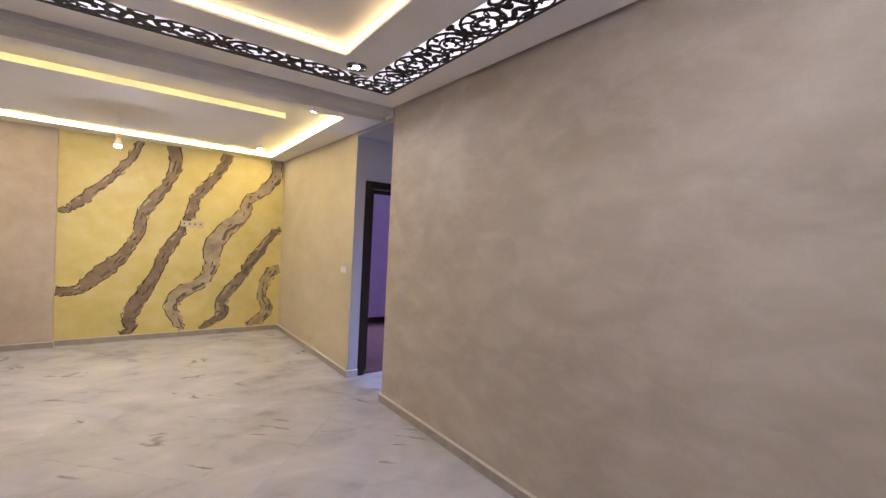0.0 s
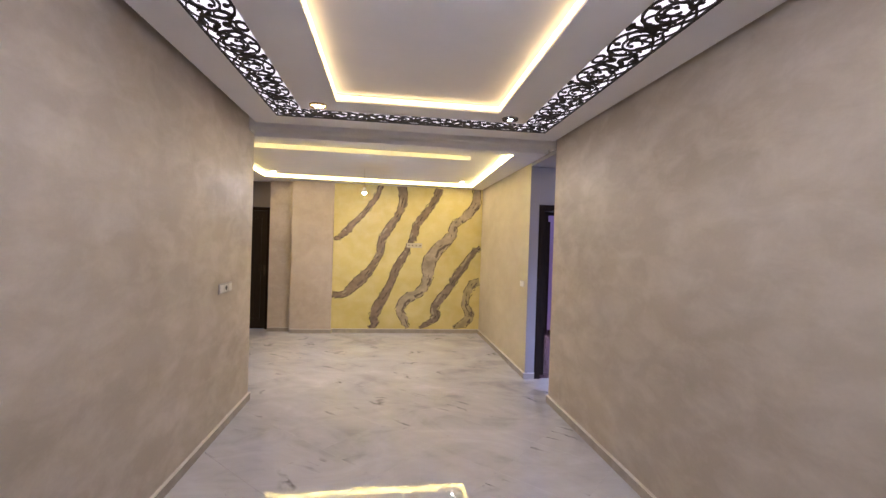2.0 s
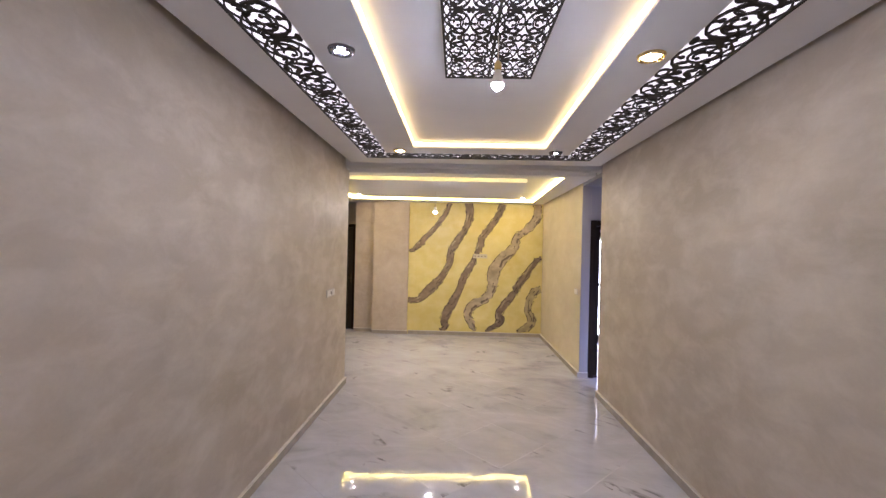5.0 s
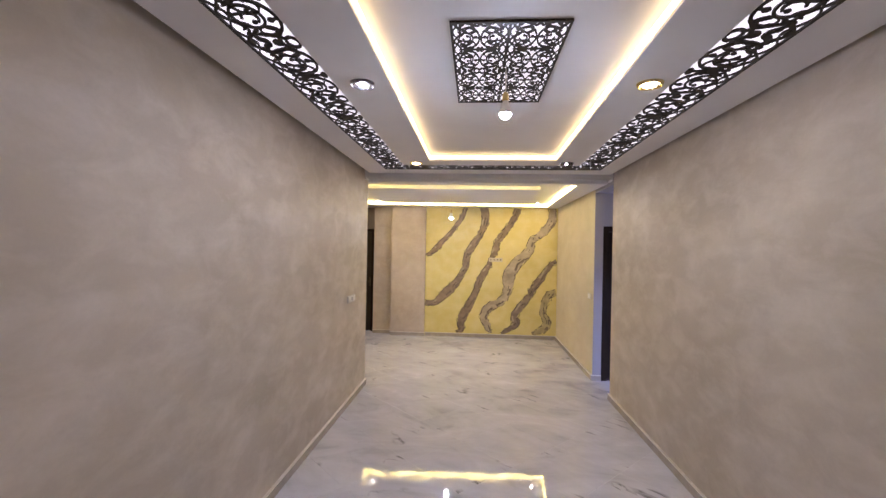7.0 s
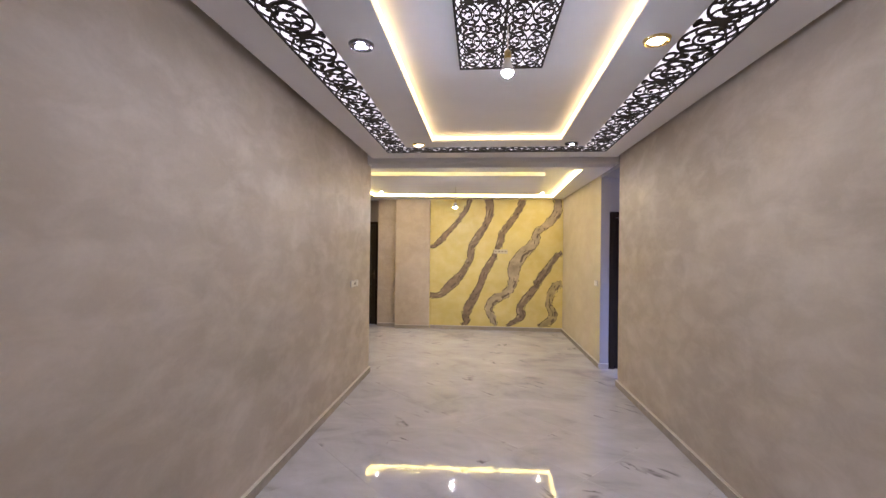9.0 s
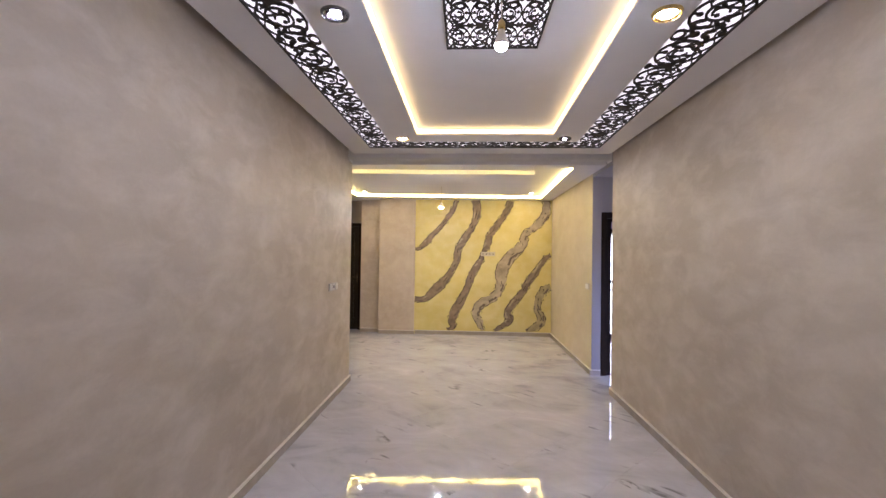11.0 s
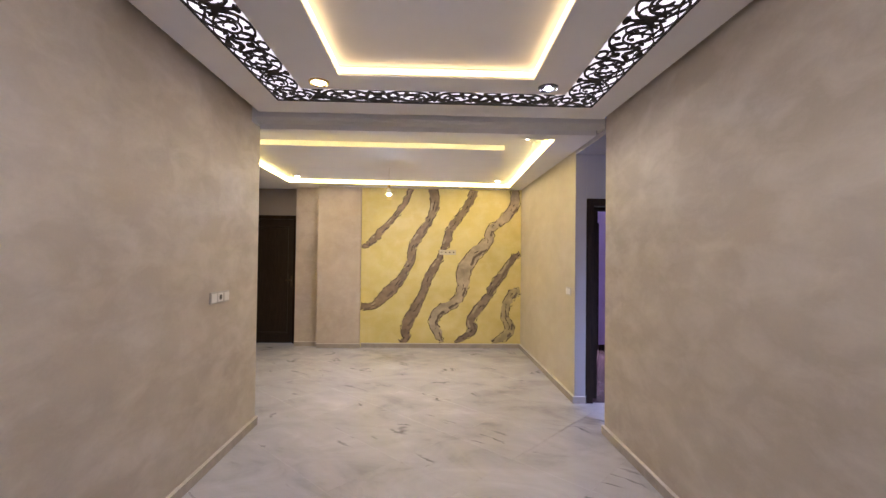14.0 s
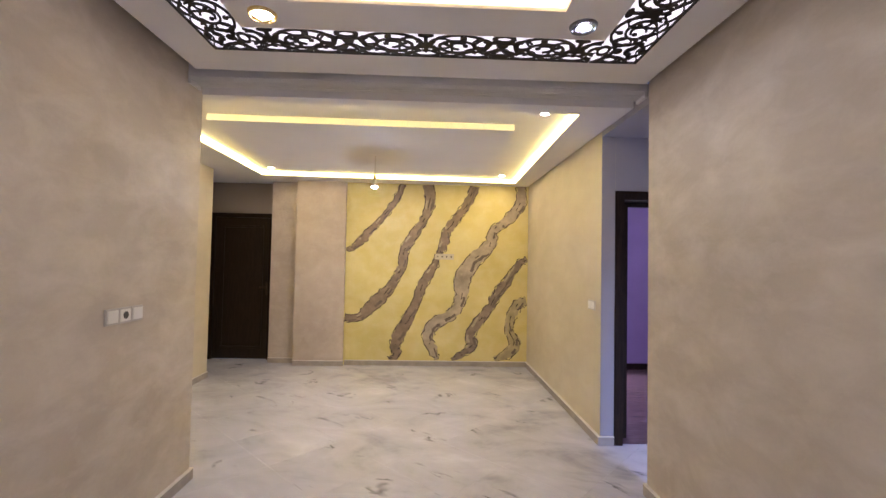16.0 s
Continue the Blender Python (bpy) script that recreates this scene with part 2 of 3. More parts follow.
# ---- large structure ----
T = 0.14
structure("wall_corridor_west", boxes((XL - 0.2, XL, YB - 0.2, YW, -0.05, 2.9)), M_PLASTER, "beige trowelled satin plaster corridor wall")
structure("wall_corridor_east", boxes((XR, XR + T, YB - 0.2, 3.59, -0.05, 2.9)), M_PLASTER, "beige trowelled satin plaster wall ending at the side lobby")
structure("wall_corridor_south", boxes((XL, XR, YB - 0.2, YB, -0.05, 2.9)), M_PLASTER, "beige plaster wall closing the corridor")
structure("wall_room_south", boxes((X2L - T, XL - 0.2, YW - 0.2, YW, -0.05, 2.9)), M_ROOM_LIT, "beige plaster return wall of the second room")
structure("wall_room_west", boxes((X2L - T, X2L, YW, YW2, -0.05, 2.9)), M_ROOM_LIT, "beige plaster wall ending at the door recess")
structure("wall_room_east", boxes((XR, XR + 0.12, YJ, YM, -0.05, 2.9)), M_ROOM_LIT, "beige plaster wall beside the painted wall")
mural = structure("wall_mural", boxes((-0.59, XR + 0.12, YM, YM + 0.3, -0.05, 2.9)), M_MURAL, "yellow plaster feature wall with painted bronze waves")
structure("wall_pier", boxes((-1.28, -0.59, 6.94, YM + 0.3, -0.05, 2.9), bev=0.006), M_PIER, "rose-beige plaster pier standing proud of the painted wall")
structure("wall_pier_side", boxes((-1.675, -1.28, 7.09, YM + 0.3, -0.05, 2.9)), M_EMBOSS, "rose-beige satin plaster set back beside the pier")
# wall round the dark entrance door
DX0, DX1, DY, DZ = -2.62, -1.70, 7.27, 2.15
structure("wall_door_recess", boxes((-3.2, DX0, DY, DY + T, -0.05, 2.9), (DX1, -1.675, DY, DY + T, -0.05, 2.9), (DX0, DX1, DY, DY + T, DZ, 2.9),
                                    (-3.2 - T, -3.2, YW2 - T, DY + T, -0.05, 2.9), (-3.2, X2L - T, YW2 - T, YW2, -0.05, 2.9)), M_TAUPE, "plain taupe wall around the dark entrance door")
# wall with the side door, facing the lobby
SX0, SX1, SZ = 2.145, 3.14, 2.11
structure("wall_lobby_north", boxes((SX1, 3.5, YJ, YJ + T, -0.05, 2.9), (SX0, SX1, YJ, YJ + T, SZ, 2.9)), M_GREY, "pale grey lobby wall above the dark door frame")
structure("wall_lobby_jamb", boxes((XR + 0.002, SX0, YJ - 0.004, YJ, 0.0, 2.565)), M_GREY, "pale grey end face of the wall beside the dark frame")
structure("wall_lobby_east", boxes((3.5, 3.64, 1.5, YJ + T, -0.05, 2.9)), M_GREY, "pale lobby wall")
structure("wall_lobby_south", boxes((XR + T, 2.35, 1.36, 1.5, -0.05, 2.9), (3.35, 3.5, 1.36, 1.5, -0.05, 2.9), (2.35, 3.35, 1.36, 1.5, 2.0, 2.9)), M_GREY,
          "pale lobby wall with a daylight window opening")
# lilac room
LX1, LY1 = 4.9, 6.9
WX0, WX1, WZ = 2.35, 3.29, 2.07
structure("wall_lilac_north", boxes((XR + 0.12, WX0, LY1, LY1 + T, -0.05, 2.9), (WX1, LX1, LY1, LY1 + T, -0.05, 2.9), (WX0, WX1, LY1, LY1 + T, WZ, 2.9)), M_LILAC, "lilac painted wall with a balcony door")
structure("wall_lilac_east", boxes((LX1, LX1 + T, YJ, LY1 + T, -0.05, 2.9)), M_LILAC, "lilac painted wall")
structure("wall_lilac_south", boxes((SX1, LX1, YJ + T, YJ + T + 0.02, 0, 2.62), (SX0, SX1, YJ + T, YJ + T + 0.02, SZ, 2.62)), M_LILAC, "lilac painted wall around the open doorway")
structure("wall_lilac_west", boxes((XR + 0.12, XR + 0.14, YJ + T + 0.02, LY1, 0, 2.62)), M_LILAC, "lilac painted wall")
structure("floor_lilac", boxes((XR + 0.14, LX1, YJ + 0.02, LY1 + T, -0.04, 0.008)), M_LAMINATE, "dark red-brown laminate floor", "floor")
structure("ground", boxes((-60, 60, -60, 60, -0.12, -0.1)), M_GROUT, "plain pale ground outside", "ground")

# skirting: a stone strip with a pale top edge
SK = 0.075


def skirting(nm, x0, x1, y0, y1):
    ob = structure("baseboard_" + nm, boxes((x0, x1, y0, y1, 0, SK - 0.009), bev=0.002), M_SKIRT, "greyish beige polished stone skirting with a pale top edge", "baseboard")
    part("top_edge", boxes((x0 - 0.001, x1 + 0.001, y0 - 0.001, y1 + 0.001, SK - 0.0085, SK), bev=0.002), M_BEAD, ob, "pale top edge")


for nm, d in (("west", (XL, XL + 0.020, YB, YW)), ("west_end", (XL - 0.2, XL + 0.020, YW + 0.002, YW + 0.014)), ("east", (XR - 0.020, XR, YB, 3.588)), ("east_end", (XR - 0.020, XR + T, 3.590, 3.604)),
              ("room_east", (XR - 0.020, XR, YJ + 0.002, YM - 0.016)), ("lobby", (XR - 0.020, SX0, YJ - 0.016, YJ - 0.004)), ("mural", (-0.575, XR, YM - 0.014, YM)),
              ("pier", (-1.28, -0.577, 6.926, 6.94)), ("pier_side", (-1.675, -1.28, 7.076, 7.09)), ("room_west", (X2L, X2L + 0.014, YW + 0.016, YW2))):
    skirting(nm, *d)
structure("baseboard_lilac", boxes((WX1, LX1, LY1 - 0.014, LY1, 0.008, 0.09)), M_FRAME, "dark brown wooden skirting", "baseboard")

# ---- ceilings ----
structure("ceiling_corridor_slab", boxes((XL, XR, YB, YE + 0.1, 2.84, 2.9)), M_CEIL, "plain ceiling above the dropped border", "ceiling")
structure("ceiling_corridor", prism(SO, ZT, ZT + 0.03), M_CEIL, "white plaster tray ceiling", "ceiling")
structure("ceiling_corridor_border", ring_solid(SO, FO, ZC, ZT), M_CEIL, "white plaster dropped border with a shadow gap to the walls", "ceiling")
structure("ceiling_corridor_soffit", ring_solid(FI, TR, ZC, ZT), M_CEIL, "white plaster dropped ceiling round the lit tray", "ceiling")
P2 = [(-1.23, 4.33), (1.29, 4.38), (1.385, 6.28), (-1.28, 6.20)]      # hanging centre panel
R2 = [(-1.62, 3.88), (1.69, 3.945), (1.785, 6.78), (-1.645, 6.60)]     # light opening
structure("ceiling_room", boxes((-3.2, XR, YE, DY, ZR + 0.055, ZR + 0.15), (XL, XR, YE, YE + 0.1, ZR + 0.15, 2.84)), M_CEIL, "white plaster ceiling of the second room", "ceiling")
structure("ceiling_room_soffit", ring_solid(rect(-3.2, XR - 0.012, 3.78, DY), R2, ZR, ZR + 0.055), M_CEIL, "white plaster dropped ceiling border", "ceiling")
structure("ceiling_room_panel", prism(P2, ZR, ZR + 0.053), M_CEIL, "white plaster centre panel edged in yellow light", "ceiling")
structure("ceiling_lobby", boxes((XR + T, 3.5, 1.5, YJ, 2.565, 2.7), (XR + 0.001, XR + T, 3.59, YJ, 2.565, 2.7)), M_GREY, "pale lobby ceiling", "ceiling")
structure("ceiling_lilac", boxes((XR + 0.12, LX1, YJ + T, LY1, 2.62, 2.75)), M_CEIL, "white ceiling of the lilac room", "ceiling")


def led_line(name, outline, z0, z1, mat, label):
    """A strip along each side of a four-sided outline, just inside it."""
    ob = base(name, Matrix.Identity(4), label, "LED strip")
    w = 0.008
    for i in range(4):
        p, q = Vector(outline[i]), Vector(outline[(i + 1) % 4])
        d = (q - p).normalized()
        n = Vector((-d.y, d.x)) * w
        p, q = p + d * w, q - d * w
        part("strip", prism([p, q, q + n, p + n], z0, z1), mat, ob)
    return ob


led_line("led_strip", TR, ZC + 0.018, ZC + 0.05, M_LEDW, "warm white LED strip along the tray edge")
led_line("led_strip", R2, ZR + 0.012, ZR + 0.045, M_LEDY, "yellow LED strip along the ceiling cove")


# ---- fretwork ----
def fret_field(u, v, half, wd):
    """Signed field of the cut board, negative in the wood. u: along the band, mirrored every half motif; v: across, inner side positive."""
    u = np.abs((u + half) % (2 * half) - half) * (0.37 / half)
    v = v * (0.25 / wd)
    f = np.full(u.shape, -0.02)

    def oval(cx, cy, rx, ry, turn=0.0):
        c, s = math.cos(turn), math.sin(turn)
        p, q = (u - cx) * c + (v - cy) * s, -(u - cx) * s + (v - cy) * c
        return (np.hypot(p / rx, q / ry) - 1) * min(rx, ry)

    def bar(x0, y0, x1, y1, h):
        k = np.clip(((u - x0) * (x1 - x0) + (v - y0) * (y1 - y0)) / ((x1 - x0) ** 2 + (y1 - y0) ** 2), 0, 1)
        return np.hypot(u - x0 - k * (x1 - x0), v - y0 - k * (y1 - y0)) - h

    def hole(d):
        np.maximum(f, -d, out=f)

    def wood_in(d):
        np.minimum(f, d, out=f)

    def outline(cx, cy, rx, ry, h, turn=0.0):
        return np.abs(oval(cx, cy, rx, ry, turn)) * (1 + 0.25 * abs(rx - ry) / max(rx, ry)) - h

    f += 9.0
    # wave towards the border
    for low, amp, h in ((-0.078, 0.028, 0.0075), (-0.092, -0.020, 0.0055)):
        ph = 2 * math.pi / 0.2467
        g = low + amp * np.cos(ph * (u - 0.1233))
        wood_in(np.abs(v - g) / np.sqrt(1 + (amp * ph * np.sin(ph * (u - 0.1233))) ** 2) - h)
    # bow, ring and scroll
    wood_in(np.maximum(outline(0.205, 0.018, 0.138, 0.100, 0.0085), -0.045 - v))
    wood_in(outline(0.218, -0.002, 0.086, 0.062, 0.0075))
    wood_in(np.maximum(outline(0.205, 0.004, 0.046, 0.033, 0.0075, 0.25), 0.190 - u - 0.5 * v))
    wood_in(oval(0.178, 0.010, 0.015, 0.013))
    wood_in(bar(0.238, -0.060, 0.250, 0.040, 0.007))
    wood_in(oval(0.270, 0.022, 0.024, 0.010, 0.9))
    wood_in(oval(0.160, -0.036, 0.026, 0.010, -0.7))
    wood_in(oval(0.192, 0.084, 0.018, 0.016))
    wood_in(bar(0.192, 0.084, 0.203, 0.116, 0.008))
    # crossing with a leaf and a lozenge
    wood_in(bar(-0.02, 0.036, 0.088, 0.062, 0.010))
    wood_in(bar(-0.02, -0.005, 0.085, -0.066, 0.011))
    wood_in(oval(0.0, 0.026, 0.030, 0.026))
    wood_in(oval(0.026, -0.034, 0.018, 0.030, 0.6))
    wood_in(oval(0.0, -0.092, 0.030, 0.012))
    wood_in(outline(0.0, 0.096, 0.046, 0.027, 0.0085))
    wood_in(oval(0.072, 0.018, 0.012, 0.020, 0.5))
    wood_in(oval(0.104, -0.022, 0.022, 0.011, 0.4))
    # stem with two commas
    wood_in(bar(0.370, -0.060, 0.370, 0.110, 0.011))
    wood_in(oval(0.352, 0.004, 0.018, 0.032))
    wood_in(oval(0.336, 0.044, 0.017, 0.010, 0.6))
    wood_in(oval(0.370, 0.108, 0.040, 0.018))
    wood_in(oval(0.318, -0.040, 0.030, 0.010, -0.5))
    # finer second ring, tendrils and leaves
    wood_in(outline(0.296, 0.028, 0.056, 0.052, 0.0060))
    wood_in(outline(0.098, 0.040, 0.044, 0.042, 0.0058, 0.3))
    wood_in(bar(0.098, 0.090, 0.130, 0.035, 0.0055))
    wood_in(bar(0.045, -0.078, 0.122, -0.018, 0.0060))
    wood_in(bar(0.300, -0.060, 0.330, 0.0, 0.0055))
    for cx, cy, rx, ry, turn in ((0.132, -0.058, 0.024, 0.009, 0.8), (0.296, -0.078, 0.028, 0.009, 0.3), (0.040, 0.066, 0.022, 0.009, -0.6), (0.300, 0.092, 0.026, 0.009, -0.4), (0.120, 0.100, 0.024, 0.008, 0.35)):
        wood_in(oval(cx, cy, rx, ry, turn))
    wood_in(v + 0.1125)
    return f


def fret_mesh(name, ln, wd, thick, half, phase=0.0, cell=0.004, turns=1, caps=True, grow=0.0):
    """A board cut along a level set of the field, with cut walls. turns: how many mirrored rows lie side by side."""
    nu, nv = int(round(ln / cell)), int(round(wd / cell))
    us, vs = np.linspace(0, ln, nu + 1), np.linspace(-wd / 2, wd / 2, nv + 1)
    uu, vv = np.meshgrid(us, vs, indexing="ij")
    row = wd / turns
    k = (vv + wd / 2) / row
    k = np.minimum(np.floor(k), turns - 1)
    local = vv + wd / 2 - (k + 0.5) * row
    f = fret_field(uu - phase, np.where(k % 2 == 0, local, -local), half, row)
    f = f - grow
    if caps:
        f = np.minimum(f, np.minimum(uu, ln - uu) - 0.012)
    f[np.abs(f) < 1e-5] = 1e-5
    pts, index, faces, rims = [], {}, [], []

    def store(key, x, y):
        index[key] = len(pts)
        pts.append((x, y))
        return index[key]

    def corner(c):
        return index[c] if c in index else store(c, us[c[0]], vs[c[1]])

    def cut(a, b2):
        key = (min(a, b2), max(a, b2))
        if key in index:
            return index[key]
        p, q = key
        w = f[p] / (f[p] - f[q])
        return store(key, us[p[0]] + w * (us[q[0]] - us[p[0]]), vs[p[1]] + w * (vs[q[1]] - vs[p[1]]))

    inside_all = f < 0
    for i in range(nu):
        for j in range(nv):
            loop = ((i, j), (i + 1, j), (i + 1, j + 1), (i, j + 1))
            inside = [inside_all[c] for c in loop]
            if not any(inside):
                continue
            poly, cuts = [], []
            for n in range(4):
                a, b2 = loop[n], loop[(n + 1) % 4]
                if inside[n]:
                    poly.append(corner(a))
                if inside[n] != inside[(n + 1) % 4]:
                    if inside[n]:
                        cuts.append(len(poly))
                    poly.append(cut(a, b2))
            faces.append(poly)
            rims += [(poly[n], poly[(n + 1) % len(poly)]) for n in cuts]
    n = len(pts)
    verts = [(x, y, 0.0) for x, y in pts] + [(x, y, thick) for x, y in pts]
    quads = [list(reversed(p)) for p in faces] + [[q + n for q in p] for p in faces] + [(a, b2, b2 + n, a + n) for a, b2 in rims]
    me = bpy.data.meshes.new(name)
    me.from_pydata(verts, [], quads)
    me.update()
    me.materials.append(M_FRET)
    return me


def fret_band(me, ln, wd, m, label):
    ob = base("fretwork_band", m, label, "fretwork", "fretwork bands round the ceiling")
    o = new("cut_board", me)
    o.parent = ob
    part("acrylic_backing", boxes((0, ln, -wd / 2, wd / 2, 0.020, 0.026)), M_ACRYL, ob, "glowing white acrylic backing")
    return ob


LAB = "dark brown arabesque fretwork band with backlit white acrylic"
zc = ZC - 0.002
FX, FY0, FY1 = FO[0][0], FO[0][1], FO[2][1]
LN, WL, WE = FY1 - FY0, FI[0][0] - FX, FY1 - FI[2][1]
LEAF = 3.14 - FY0
fret_band(fret_mesh("cut_board", LN, WL, 0.008, 0.365, LN - LEAF, grow=-0.0016), LN, WL, pose((FX + FI[0][0]) / 2, FY1, zc, 0, 0, -90), LAB)
lean = math.atan2(FO[2][0] - FO[1][0], LN)
inner_near = FI[1][0] - (FI[1][1] - FY0) * math.tan(lean)
WR = (FO[1][0] - inner_near) * math.cos(lean)
fret_band(fret_mesh("cut_board", LN, WR, 0.008, 0.365, LEAF, grow=-0.0016), LN, WR, pose((FO[1][0] + inner_near) / 2, FY0, zc, 0, 0, 90 - math.degrees(lean)), LAB)
for x1, yy, turn in ((FI[2][0], (FY1 + FI[2][1]) / 2, 180), (FI[1][0], (FY0 + FI[1][1]) / 2, 0)):
    en = x1 - FI[0][0]
    fret_band(fret_mesh("cut_board", en, WE, 0.008, 0.42, en / 2 + 0.42, caps=False, grow=-0.0010), en, WE, pose(x1 if turn else FI[0][0], yy, zc, 0, 0, turn), LAB)

# centre panel of the tray
PX0, PX1, PY0, PY1 = 0.275, 0.79, 0.185, 1.185
panel = base("ceiling_fretwork", pose((PX0 + PX1) / 2, PY0, ZT - 0.010), "dark brown arabesque fretwork panel over glowing white acrylic", "fretwork")
pw, pl = PX1 - PX0, PY1 - PY0
o = new("cut_board", fret_mesh("cut_board", pl, pw, 0.004, pl / 4, 0.0, 0.003, 4, grow=0.0002))
o.parent = panel
o.matrix_basis = pose(0, 0, 0, 0, 0, 90)
part("acrylic_backing", boxes((-pw / 2, pw / 2, 0, pl, 0.006, 0.009)), M_ACRYL, panel, "glowing white acrylic backing")
part("panel_edge", ring_solid(rect(-pw / 2 - 0.005, pw / 2 + 0.005, -0.005, pl + 0.005), rect(-pw / 2, pw / 2, 0, pl), -0.0005, 0.0095), M_FRET, panel)


# ---- lamps ----
def bulb_on_cord(x, y, z_top, z_bulb, glass, lip, label):
    """z_bulb: the bottom of the glass; lip: how far above it the opaque body begins."""
    ob = base("pendant_bulb", pose(x, y, z_bulb), label, "light bulb", "bare bulbs on cords")
    part("glass", lathe([(0.002, 0), (0.012, 0.002), (0.022, 0.009), (0.029, 0.021), (0.0305, 0.034)], 28), glass, ob, "glowing cool white dome", smooth=True)
    part("collar", lathe([(0.0312, lip), (0.0325, lip + 0.002), (0.0325, 0.035), (0.0300, 0.044), (0.024, 0.062), (0.018, 0.082), (0.014, 0.096)], 28), M_PLASTIC, ob, "white plastic bulb body", smooth=True)
    part("socket", lathe([(0.016, 0.096), (0.0175, 0.10), (0.0175, 0.128), (0.012, 0.138), (0.005, 0.145)], 24), M_BRASS, ob, "brass lamp holder", smooth=True)
    part("cord", lathe([(0.003, 0.145), (0.003, z_top - z_bulb)], 8), M_CORD, ob)
    return ob


bulb_on_cord(0.545, 0.64, ZT - 0.02, 2.455, M_BULB, 0.026, "bare cool white bulb hanging on a short cord")
bulb_on_cord(0.003, 5.38, ZR, 2.25, M_BULB_ROOM, 0.019, "bare cool white bulb hanging below the centre panel")


def downlight(x, y, z, rim, lens, lens_r, label):
    ob = base("ceiling_spotlight", pose(x, y, z), label, "spotlight", "recessed ceiling spotlights")
    rim_ob = part("rim", lathe([(0.024, -0.001), (0.028, -0.006), (0.044, -0.006), (0.050, -0.011), (0.058, -0.013), (0.066, -0.008), (0.070, 0.0), (0.070, 0.002)], 40), rim, ob, smooth=True)
    part("lens", lathe([(lens_r * 0.6, -0.0105), (lens_r, -0.0085), (lens_r, -0.004)], 24), lens, ob, "glowing lens")
    me = None
    for ring, n, size in ((0.036, 18, 0.0062), (0.060, 26, 0.0062)):
        for i in range(n):
            a = 2 * math.pi * i / n
            if me is None:
                bm = bmesh.new()
                bmesh.ops.create_icosphere(bm, subdivisions=1, radius=0.0062)
                me = mesh_of("bead", bm, rim)
            o = new("bead", me)
            o.parent = rim_ob
            o.matrix_basis = pose(ring * math.cos(a), ring * math.sin(a), -0.0125, 0, 0, math.degrees(a))
    return ob


downlight(-0.245, 0.70, ZC, M_CHROME, M_SPOT_W, 0.019, "round chrome recessed spotlight with beaded rim, lit")
downlight(1.325, 0.74, ZC, M_GOLD, M_SPOT_G, 0.045, "round gold recessed spotlight with beaded rim, lit")
downlight(-0.245, 2.90, ZC, M_GOLD, M_SPOT_G, 0.045, "round gold recessed spotlight with beaded rim, lit")
downlight(1.335, 2.90, ZC, M_CHROME, M_SPOT_W, 0.019, "round chrome recessed spotlight with beaded rim, lit")


def mini_spot(x, y):
    ob = base("small_spotlight", pose(x, y, ZR + 0.055), "small bright recessed spotlight in the ceiling cove", "spotlight", "small cove spotlights")
    part("rim", lathe([(0.030, 0.0), (0.034, -0.006), (0.042, -0.004), (0.044, 0.0)], 28), M_CHROME, ob, smooth=True)
    part("lens", lathe([(0.029, -0.004), (0.029, -0.001)], 24), M_COVE, ob, "glowing lens")


for sx, sy in ((-1.43, 4.04), (1.47, 4.10), (1.55, 6.50), (-1.45, 6.38)):
    mini_spot(sx, sy)


# ---- curtain track across the opening ----
rail = base("curtain_track", pose(0, YE, ZR + 0.055), "white double curtain track in the ceiling recess", "curtain track")
for a0 in (0.004, 0.070):
    for da, low in ((0.0, 0.030), (0.030, 0.030)):
        part("rail", boxes((XL + 0.022, XR - 0.022, a0 + da, a0 + da + 0.008, -low, -0.001), bev=0.0015), M_WHITE, rail)
    part("channel", boxes((XL + 0.022, XR - 0.022, a0 + 0.008, a0 + 0.030, -0.010, -0.001)), M_WHITE, rail)
for ex in (XL + 0.001, XR - 0.021):
    part("end_cap", boxes((ex, ex + 0.02, -0.004, 0.125, -0.046, -0.001), bev=0.003), M_WHITE, rail, "white end bracket")


# ---- doors ----
def panel_door(name, m, w, h, label, kind="structure", frame_w=0.075, depth=T):
    """A framed door seen from -y; the base stands at its lower left corner."""
    ob = base(name, m, label, "door", kind=kind)
    part("door_frame", boxes((0, frame_w, -0.015, depth, 0, h), (w - frame_w, w, -0.015, depth, 0, h), (frame_w, w - frame_w, -0.015, depth, h - frame_w, h), bev=0.004), M_FRAME, ob)
    return ob


d1 = panel_door("door_1", pose(DX0, DY, 0), DX1 - DX0, DZ, "closed dark brown wooden door with raised panel moulding", frame_w=0.06)
w1 = DX1 - DX0
leaf = part("door_leaf", boxes((0.062, w1 - 0.062, 0.03, 0.07, 0.005, DZ - 0.062), bev=0.003), M_DOOR, d1)
for z0, z1 in ((0.16, DZ - 0.18),):
    part("moulding", boxes(*[(a, b2, 0.016, 0.032, c, d) for a, b2, c, d in ((0.16, w1 - 0.16, z0, z0 + 0.03), (0.16, w1 - 0.16, z1 - 0.03, z1), (0.16, 0.19, z0 + 0.03, z1 - 0.03), (w1 - 0.19, w1 - 0.16, z0 + 0.03, z1 - 0.03))], bev=0.004), M_DOOR, leaf)
part("door_handle", boxes((w1 - 0.115, w1 - 0.085, 0.022, 0.032, 0.95, 1.13), (w1 - 0.19, w1 - 0.09, -0.025, -0.012, 1.05, 1.07), (w1 - 0.108, w1 - 0.09, -0.02, 0.026, 1.05, 1.07), bev=0.003), M_BRONZE, leaf, "dark bronze lever handle")

